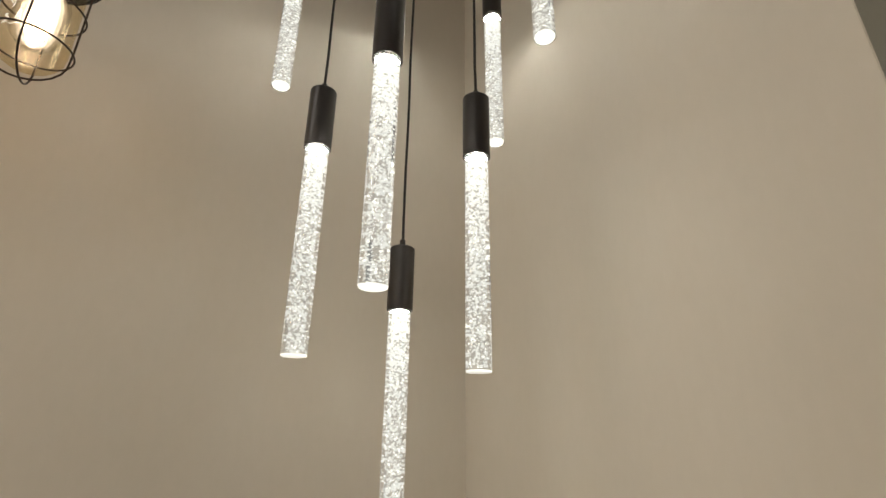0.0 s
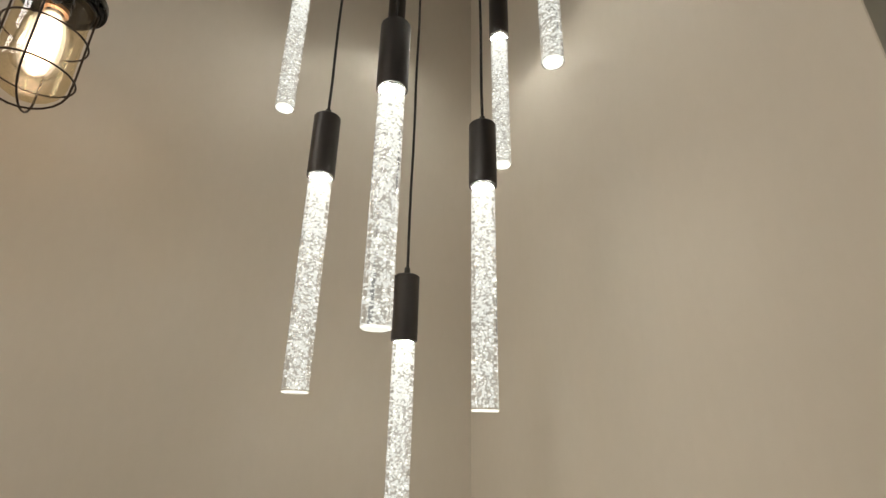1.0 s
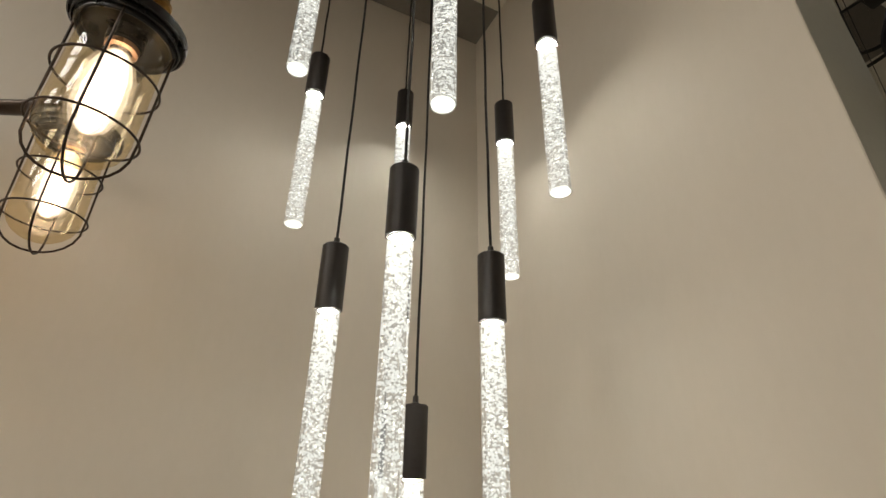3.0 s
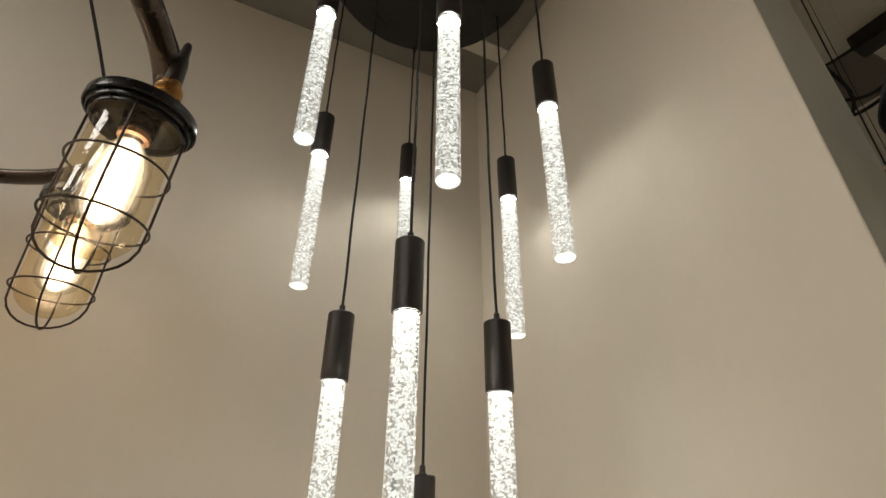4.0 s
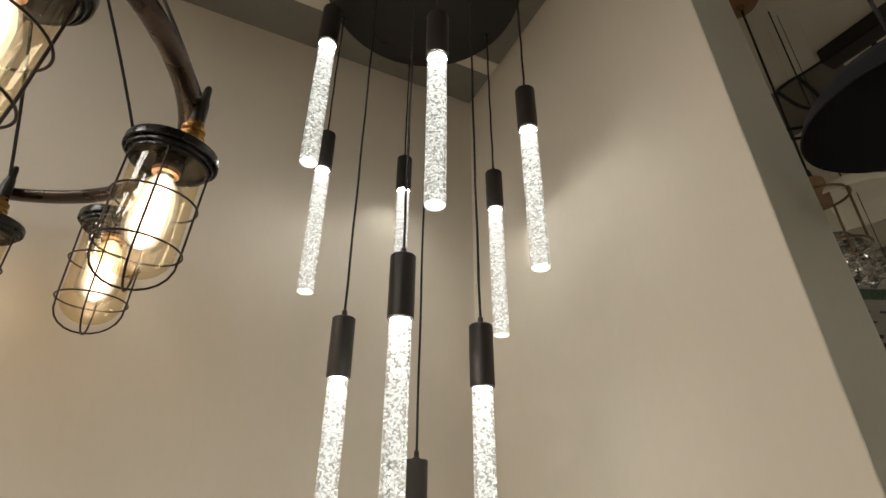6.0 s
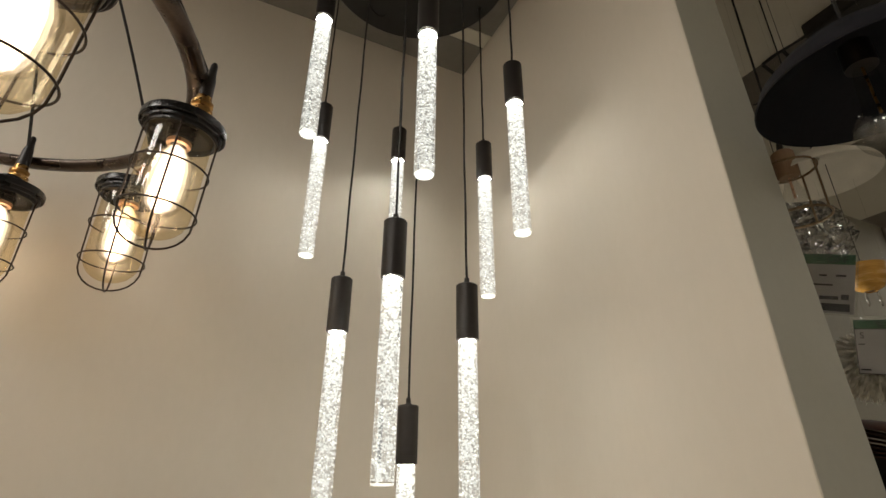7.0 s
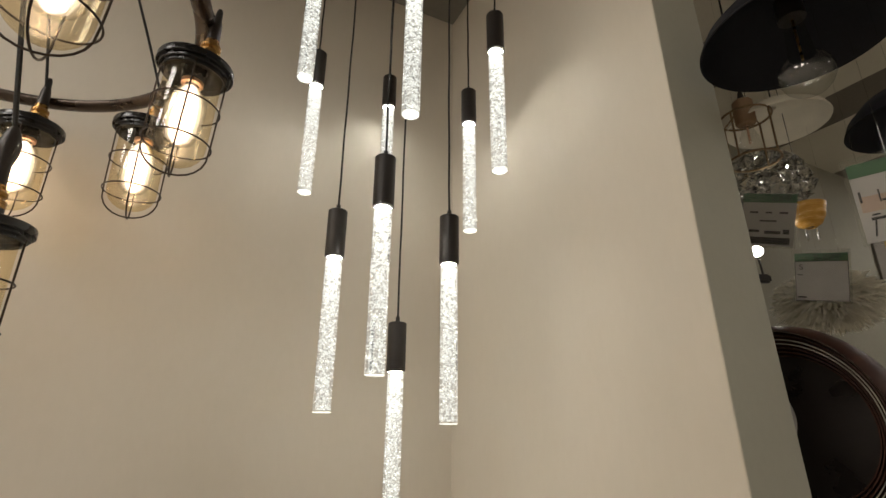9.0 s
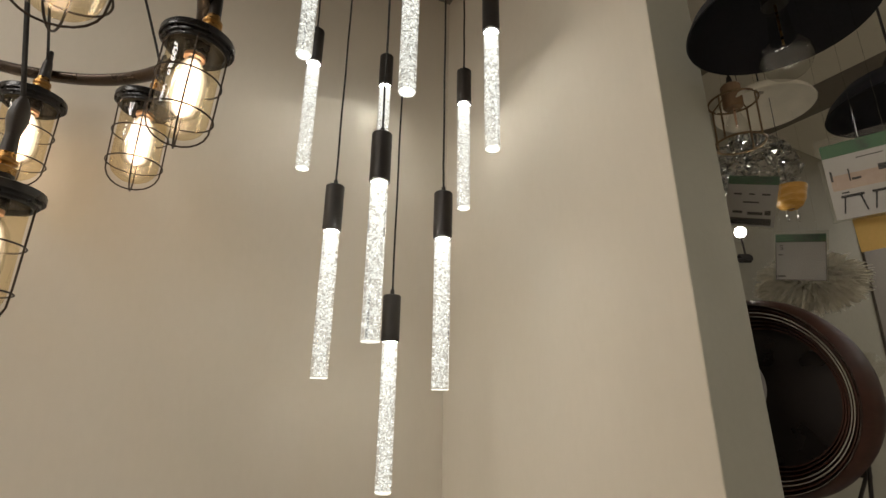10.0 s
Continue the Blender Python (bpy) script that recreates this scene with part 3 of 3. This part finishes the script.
part("neck", lathe([(0, 0.115), (0.008, 0.115), (0.014, 0.075), (0, 0.075)], 16), BLACK, drum)
part("bulb", lathe([(0.018, -0.03), (0.022, -0.06), (0.036, -0.095), (0.040, -0.12), (0.030, -0.148), (0, -0.160)], 28), CLEAR, drum, "unlit clear bulb")
part("filament_stem", tube([(0, 0, -0.03), (0, 0, -0.11)], 0.004, 8), COPPER, drum)
part("cord", tube([(0, 0, 0.11), (0, 0, up)], 0.004, 8), CORD, drum)
part("ceiling_rose", lathe([(0, up), (0.066, up), (0.070, up - 0.006), (0.070, up - 0.026), (0.064, up - 0.032), (0.014, up - 0.034), (0.012, up - 0.06), (0, up - 0.06)], 40), WOOD, drum, "round wooden ceiling rose")

# loose flex looped under the ceiling
for n, pts in enumerate((
    [(1.245, 1.33, 3.325), (1.29, 1.29, 3.345), (1.36, 1.20, 3.35), (1.43, 1.11, 3.352)],
    [(1.245, 1.33, 3.32), (1.36, 1.37, 3.27), (1.46, 1.31, 3.25), (1.49, 1.18, 3.30), (1.44, 1.10, 3.352)],
    [(1.30, 1.28, 3.34), (1.41, 1.35, 3.29), (1.47, 1.44, 3.27), (1.49, 1.56, 3.29), (1.45, 1.66, 3.352)],
    [(1.35, 1.60, 3.352), (1.42, 1.52, 3.30), (1.49, 1.42, 3.26), (1.52, 1.27, 3.27), (1.47, 1.12, 3.352)],
)):
    smooth = []
    for i in range(len(pts) - 1):
        p0, p1, p2, p3 = (Vector(pts[min(max(j, 0), len(pts) - 1)]) for j in (i - 1, i, i + 1, i + 2))
        for s in range(6):
            t = s / 6
            smooth.append(0.5 * ((2 * p1) + (p2 - p0) * t + (2 * p0 - 5 * p1 + 4 * p2 - p3) * t * t + (3 * p1 - p0 - 3 * p2 + p3) * t ** 3))
    smooth.append(Vector(pts[-1]))
    tagged(part("loose_cable", tube(smooth, 0.0065, 8), CORD), "loose black cable looped under the ceiling", "cable", "ceiling cables")

track = thing("track_light_rail", Vector((1.46, 0.94, CEIL)), "black square light rail fixed under the ceiling", "light rail", turn=radians(-62))
part("rail", box((0.55, 0.075, 0.06), (0, 0, -0.036), 0.004), BLACK, track)
part("bracket", box((0.05, 0.05, 0.007), (0, 0, -0.003)), BLACK, track)

# cream shade
at = on_ray((0.4990, 0.7300, 0.4705), 1.86)
cream = thing("cream_pendant", at, "shallow cream linen pendant shade", "pendant lamp")
part("shade", lathe([(0.010, 0.070), (0.068, 0.059), (0.129, 0.014), (0.136, 0.0), (0.1345, -0.003), (0.068, 0.048), (0.010, 0.058)], 56, closed=True), BEIGE, cream)
part("cord", tube([(0, 0, 0.062), (0, 0, CEIL - at.z)], 0.002, 8), CORD, cream)

# cluster of cut crystals
at = on_ray((0.4950, 0.7790, 0.3830), 2.55)
cluster = thing("crystal_pendant", at, "round pendant of clear cut crystal pieces", "pendant lamp")
cluster.scale = (1.1, 1.1, 1.1)
facet = bmesh.new()
bmesh.ops.create_icosphere(facet, subdivisions=1, radius=0.042)
bmesh.ops.transform(facet, matrix=Matrix.Diagonal((1, 0.34, 1.2, 1)), verts=facet.verts)
FACET = to_data("crystal", facet)
CHROME = surface("polished_chrome", (0.6, 0.6, 0.58), (0.75, 0.75, 0.72), 0.12, metal=1.0, scale=20, fine=200, bump=0.02)
rng = random.Random(5)
for k in range(64):
    h = 1 - 2 * (k + 0.5) / 64
    a = k * 2.39996
    rr = math.sqrt(1 - h * h)
    d = Vector((rr * math.cos(a), rr * math.sin(a), h))
    c = piece("crystal", FACET, CRYSTAL, cluster, smooth=False)
    c.matrix_basis = Matrix.Translation(d * 0.122) @ Euler((rng.uniform(0, 6), rng.uniform(0, 6), rng.uniform(0, 6))).to_matrix().to_4x4() @ Matrix.Scale(rng.uniform(0.7, 1.1), 4)
part("centre_ball", lathe([(0.030 * math.sin(math.pi * k / 10) if 0 < k < 10 else 0, 0.030 * math.cos(math.pi * k / 10)) for k in range(11)], 14), CHROME, cluster)
part("cord", tube([(0, 0, 0.025), (0, 0, (CEIL - at.z) / 1.1)], 0.0015, 8), CORD, cluster)

# amber glass shade
at = on_ray((0.5418, 0.7726, 0.3310), 1.78)
amber = thing("amber_pendant", at, "small honey amber glass pendant shade", "pendant lamp")
amber.scale = (0.73, 0.73, 0.73)
prof = [(0.018, -0.052), (0.040, -0.040), (0.056, -0.012), (0.062, 0.018), (0.068, 0.040), (0.064, 0.041), (0.058, 0.018), (0.052, -0.010), (0.037, -0.036), (0.018, -0.047)]
part("shade", lathe(prof, 40, closed=True), AMBER, amber)
part("holder", lathe([(0, 0.06), (0.010, 0.06), (0.012, -0.05), (0, -0.05)], 16), BRASS, amber)
part("cord", tube([(0, 0, 0.06), (0, 0, (CEIL - at.z) / 0.73)], 0.0012, 8), CORD, amber)
for dx in (-0.02, 0.022):
    part("glass_drop", lathe([(0, -0.045), (0.003, -0.05), (0.005, -0.075), (0.003, -0.095), (0, -0.10)], 12), CRYSTAL, amber).location = (dx, 0, -0.005)

# feather pendant
at = on_ray((0.5664, 0.8004, 0.1964), 2.50)
feathers = thing("feather_pendant", at, "fluffy ivory feather pendant lamp", "pendant lamp")
feathers.scale = (0.95, 0.95, 0.95)
rng = random.Random(11)
fb = bmesh.new()
for k in range(5200):
    h = 1 - 2 * (k + 0.5) / 5200
    a = k * 2.39996 + rng.uniform(-0.2, 0.2)
    rr = math.sqrt(max(1 - h * h, 0))
    d = Vector((rr * math.cos(a), rr * math.sin(a), h))
    out = Vector((d.x * 0.195, d.y * 0.195, d.z * 0.125)) * rng.uniform(0.80, 1.08)
    root = out * 0.45
    droop = Vector((rng.uniform(-0.012, 0.012), rng.uniform(-0.012, 0.012), -0.022 * rng.random()))
    side = d.cross(Vector((rng.uniform(-1, 1), rng.uniform(-1, 1), rng.uniform(-1, 1)))).normalized() * rng.uniform(0.004, 0.009)
    mid = root.lerp(out, 0.6)
    v = [fb.verts.new(p) for p in (root - side * 0.3, root + side * 0.3, mid + side, out + droop + side * 0.15, out + droop - side * 0.15, mid - side)]
    fb.faces.new((v[0], v[1], v[2], v[5]))
    fb.faces.new((v[5], v[2], v[3], v[4]))
tagged(part("plumage", fb, FEATHER, feathers), kind="stuff")
part("core", lathe([(0.14 * math.sin(math.pi * k / 8) if 0 < k < 8 else 0, 0.085 * math.cos(math.pi * k / 8)) for k in range(9)], 20), FEATHER, feathers)
part("hanging_line", tube([(0, 0, 0.05), (0, 0, (CEIL - at.z) / 0.95)], 0.0008, 6), CLEAR, feathers)

# large ribbed round lamp, its open side towards the walkway
at = on_ray((0.4960, 0.8680, 0.0188), 1.27)
ribbed = thing("ribbed_floor_lamp", at, "large round dark brown ribbed veneer lamp on a pole", "floor lamp")
ribbed.scale = (0.945, 0.945, 0.945)
face = Vector((-0.83, -0.56, -0.03)).to_track_quat("Z", "Y").to_matrix().to_4x4()


def turned(ob):
    ob.matrix_basis = face
    return ob


GROOVED = surface("dark_grooved_wood", (0.010, 0.0075, 0.0065), (0.020, 0.014, 0.012), 0.38, scale=12, fine=120, bump=0.05)
# a deep shell, its rim stepped in ribs; pale rings paint the lit gaps
turned(part("outer_shell", lathe([(0.200, 0.050), (0.208, 0.030), (0.211, -0.010), (0.204, -0.050), (0.178, -0.092), (0.10, -0.120), (0, -0.125), (0, -0.119), (0.098, -0.114), (0.174, -0.087), (0.199, -0.048), (0.206, -0.010), (0.203, 0.028), (0.197, 0.050)], 80), VENEER, ribbed, "dark reddish brown veneer shell"))
for k in range(7):
    rr = 0.198 - 0.0082 * k
    zz = 0.046 - 0.010 * k
    turned(part("rib", lathe([(rr, zz), (rr, zz - 0.016), (rr - 0.0024, zz - 0.016), (rr - 0.0024, zz)], 80, closed=True), VENEER, ribbed))
    if k in (0, 2, 3):
        turned(part("lit_gap", lathe([(rr - 0.0001, zz + 0.0012), (rr - 0.0001, zz), (rr - 0.0022, zz), (rr - 0.0022, zz + 0.0012)], 80, closed=True), SLOT, ribbed, "pale ring for the lit gap between ribs"))
groove = [(0, -0.036)]
for k in range(10):
    groove += [(0.012 + 0.0145 * k, -0.036 - 0.0004 * k), (0.0175 + 0.0145 * k, -0.0352 - 0.0004 * k)]
turned(part("inner_disc", lathe(groove + [(0.152, -0.040), (0.150, -0.046), (0, -0.050)], 64), GROOVED, ribbed, "black grooved inner disc"))
part("pole", tube([(0.06, 0.10, -0.14), (0.06, 0.10, -at.z / 0.945 + 0.012)], 0.010, 12), BLACK, ribbed)
part("foot", lathe([(0, 0.012), (0.13, 0.012), (0.14, 0), (0, 0)], 32), BLACK, ribbed).location = (0.06, 0.10, -at.z / 0.945)
disc_at = (on_ray((0.4600, 0.8870, 0.0340), 1.21) - at) / 0.945
disc = part("diffuser_disc", lathe([(0, 0.010), (0.066, 0.007), (0.074, 0.0), (0.066, -0.012), (0, -0.014)], 48), GREY, ribbed, "greyish white diffuser disc")
disc.matrix_basis = Matrix.Translation(disc_at) @ face

# small lit bulb on a dark fitting
at = on_ray((0.4841, 0.8259, 0.2890), 1.79)
small = thing("small_spot_lamp", at, "small lit round bulb on a dark wall arm", "wall lamp")
part("bulb", lathe([(0.0165 * math.sin(math.pi * k / 10) if 0 < k < 10 else 0, 0.0165 * math.cos(math.pi * k / 10)) for k in range(11)], 20), SMALL_LAMP, small, "glowing round bulb")
part("stem", tube([(0, 0, -0.02), (0.004, 0, -0.075)], 0.003, 8), BLACK, small)
part("fitting", box((0.045, 0.02, 0.026), (0, 0, -0.085), 0.006), BLACK, small)
reach = -ALONG * ((at - CORNER).dot(ALONG) - 0.157)
part("arm", tube([(0, 0, -0.09), reach * 0.3 + Vector((0, 0, -0.10)), reach * 0.95 + Vector((0, 0, -0.09)), reach + Vector((0, 0, -0.09))], 0.004, 8), BLACK, small)

# clear globe lamps at the aisle's far side
for way, far, rad in (((0.6153, 0.7858, 0.0622), 1.75, 0.036), ((0.5918, 0.8035, -0.0641), 1.85, 0.028)):
    at = on_ray(way, far)
    globe = thing("globe_lamp", at, "small clear glass globe lamp on a thin black stem", "floor lamp", "small globe lamps")
    part("globe", lathe([(rad * math.sin(math.pi * k / 12) if 0 < k < 12 else 0, rad * math.cos(math.pi * k / 12)) for k in range(13)], 24), CLEAR, globe)
    part("holder", lathe([(0, -rad * 0.8), (0.012, -rad * 0.8), (0.014, -rad - 0.03), (0, -rad - 0.03)], 16), BLACK, globe)
    part("stem", tube([(0, 0, -rad - 0.025), (-0.03, 0.01, -rad - 0.10), (-0.05, 0.02, -rad - 0.30), (-0.05, 0.02, 0.012 - at.z)], 0.005, 8), BLACK, globe)
    part("foot", lathe([(0, 0.012), (0.09, 0.012), (0.10, 0.0), (0, 0.0)], 28), BLACK, globe).location = (-0.05, 0.02, -at.z)


# ---- price cards in clear sleeves ----
def lettering(text, size):
    """The text as a flat mesh, from the built-in font."""
    curve = bpy.data.curves.new("letters", "FONT")
    curve.body, curve.size, curve.extrude = text, size, 0.0002
    curve.align_x = "CENTER"
    holder = bpy.data.objects.new("letters", curve)
    scene.collection.objects.link(holder)
    bpy.context.view_layer.update()
    data = bpy.data.meshes.new_from_object(holder)
    bpy.data.objects.remove(holder)
    return data


def price_card(corners, far, label, lines, text="", text_at=0.5, photo=False, price=False):
    """A printed sheet in a sleeve. corners: the ways to its top left, top right and bottom left."""
    a, b, c = (on_ray(w, far) for w in corners)
    right, down = b - a, c - a
    W, H = right.length, down.length
    x = right.normalized()
    z = (-down - x * (-down).dot(x)).normalized()
    y = z.cross(x)
    frame_m = Matrix((x, y, z)).transposed().to_4x4()
    frame_m.translation = a + right / 2 + down / 2
    card = thing("price_card", Vector((0, 0, 0)), label, "price card", "hanging price cards")
    card.matrix_basis = frame_m
    part("sheet", box((W, 0.0012, H)), PAPER, card)
    part("header", box((W, 0.0006, H * 0.17), (0, -0.0012, H * 0.415)), GREEN, card, "green printed header")
    part("sleeve", box((W + 0.012, 0.005, H + 0.016), (0, 0, 0.003), 0.001), SLEEVE, card, "clear plastic sleeve").visible_shadow = False
    for lx, lz, lw, lh in lines:
        part("print_bar", box((W * lw, 0.0006, H * lh), (W * (lx - 0.5), -0.0012, H * (0.5 - lz))), INK, card)
    if photo:
        part("photo", box((W * 0.9, 0.0005, H * 0.20), (0, -0.0010, -H * 0.02)), PAPER_WARM, card, "brown printed photo strip")
        for n in range(2):
            for s in (-1, 1):
                part("print_line", tube([(W * (-0.22 + 0.4 * n) + s * W * 0.10, -0.0014, -H * 0.22), (W * (-0.22 + 0.4 * n) + s * W * 0.15, -0.0014, -H * 0.43)], 0.0012, 6), INK, card)
            part("print_bar", box((W * 0.30, 0.0006, H * 0.035), (W * (-0.22 + 0.4 * n), -0.0012, -H * 0.21)), INK, card)
    if text:
        letters = piece("lettering", lettering(text, H * 0.17), INK, card, "dark printed letters", smooth=False)
        letters.matrix_basis = Matrix.Translation((W * (text_at - 0.5), -0.0018, H * 0.355)) @ Matrix.Rotation(math.pi / 2, 4, "X")
    if price:
        letters = piece("lettering", lettering("S", H * 0.16), INK, card, smooth=False)
        letters.matrix_basis = Matrix.Translation((-W * 0.38, -0.0018, H * 0.16)) @ Matrix.Rotation(math.pi / 2, 4, "X")
        for n, (fx, fz, fw, fh) in enumerate(((0, 0.332, 1, 0.014), (0, -0.497, 1, 0.014), (-0.495, -0.08, 0.012, 0.83), (0.495, -0.08, 0.012, 0.83))):
            part("border", box((W * fw, 0.0007, H * fh), (W * fx, -0.0013, H * fz)), INK, card)
    # two clear lines up to the ceiling
    for s in (-1, 1):
        foot = frame_m @ Vector((s * W * 0.35, 0, H * 0.5))
        line = part("hanging_line", tube([frame_m.inverted() @ foot, frame_m.inverted() @ Vector((foot.x, foot.y, CEIL))], 0.0006, 5), CLEAR, card)
    return card


price_card(((0.4551, 0.8033, 0.3843), (0.5193, 0.7716, 0.3672), (0.4719, 0.8275, 0.3041)), 1.68, "printed price card in a clear sleeve, green header", [(0.22, 0.36, 0.16, 0.035), (0.5, 0.36, 0.12, 0.03), (0.78, 0.36, 0.16, 0.035), (0.5, 0.52, 0.32, 0.03), (0.25, 0.72, 0.2, 0.05), (0.6, 0.74, 0.3, 0.06), (0.85, 0.72, 0.12, 0.09), (0.5, 0.90, 0.86, 0.13)], "OFF", 0.72)
price_card(((0.5243, 0.8052, 0.2771), (0.5802, 0.7694, 0.2672), (0.5323, 0.8216, 0.2041)), 1.80, "white price card with a thin black border in a sleeve", [(0.10, 0.45, 0.10, 0.02), (0.12, 0.92, 0.16, 0.03)], "% OFF", 0.62, price=True)
price_card(((0.5684, 0.7218, 0.3948), (0.6390, 0.6600, 0.3949), (0.5934, 0.7534, 0.2834)), 1.10, "printed offer card with furniture pictures in a clear sleeve", [(0.07, 0.42, 0.03, 0.14), (0.20, 0.66, 0.10, 0.02), (0.30, 0.44, 0.02, 0.16), (0.38, 0.50, 0.12, 0.03), (0.78, 0.42, 0.22, 0.08), (0.6, 0.24, 0.34, 0.012)], "%", 0.55, photo=True)
a, b, c = (on_ray(w, 1.12) for w in ((0.6087, 0.7416, 0.2819), (0.6540, 0.6990, 0.2860), (0.6187, 0.7510, 0.2307)))
card = thing("yellow_card", (a + b + c) / 3, "plain yellow card hanging under a price card", "card")
bm = bmesh.new()
verts = [bm.verts.new(p - (a + b + c) / 3) for p in (a, b, b + c - a, c)]
bm.faces.new(verts)
bmesh.ops.solidify(bm, geom=bm.faces[:], thickness=0.0012)
part("sheet", bm, YELLOW, card)
part("hanging_line", tube([a.lerp(b, 0.5) - (a + b + c) / 3, a.lerp(b, 0.5) - (a + b + c) / 3 + Vector((0, 0, CEIL - a.z))], 0.0006, 5), CLEAR, card)

slab("wall_panel", 3.14, 4.498, 0.002, 0.016, 0.0, CEIL - 0.008, CEILING_DARK, "dark upright panel on the aisle wall", "wall panel")
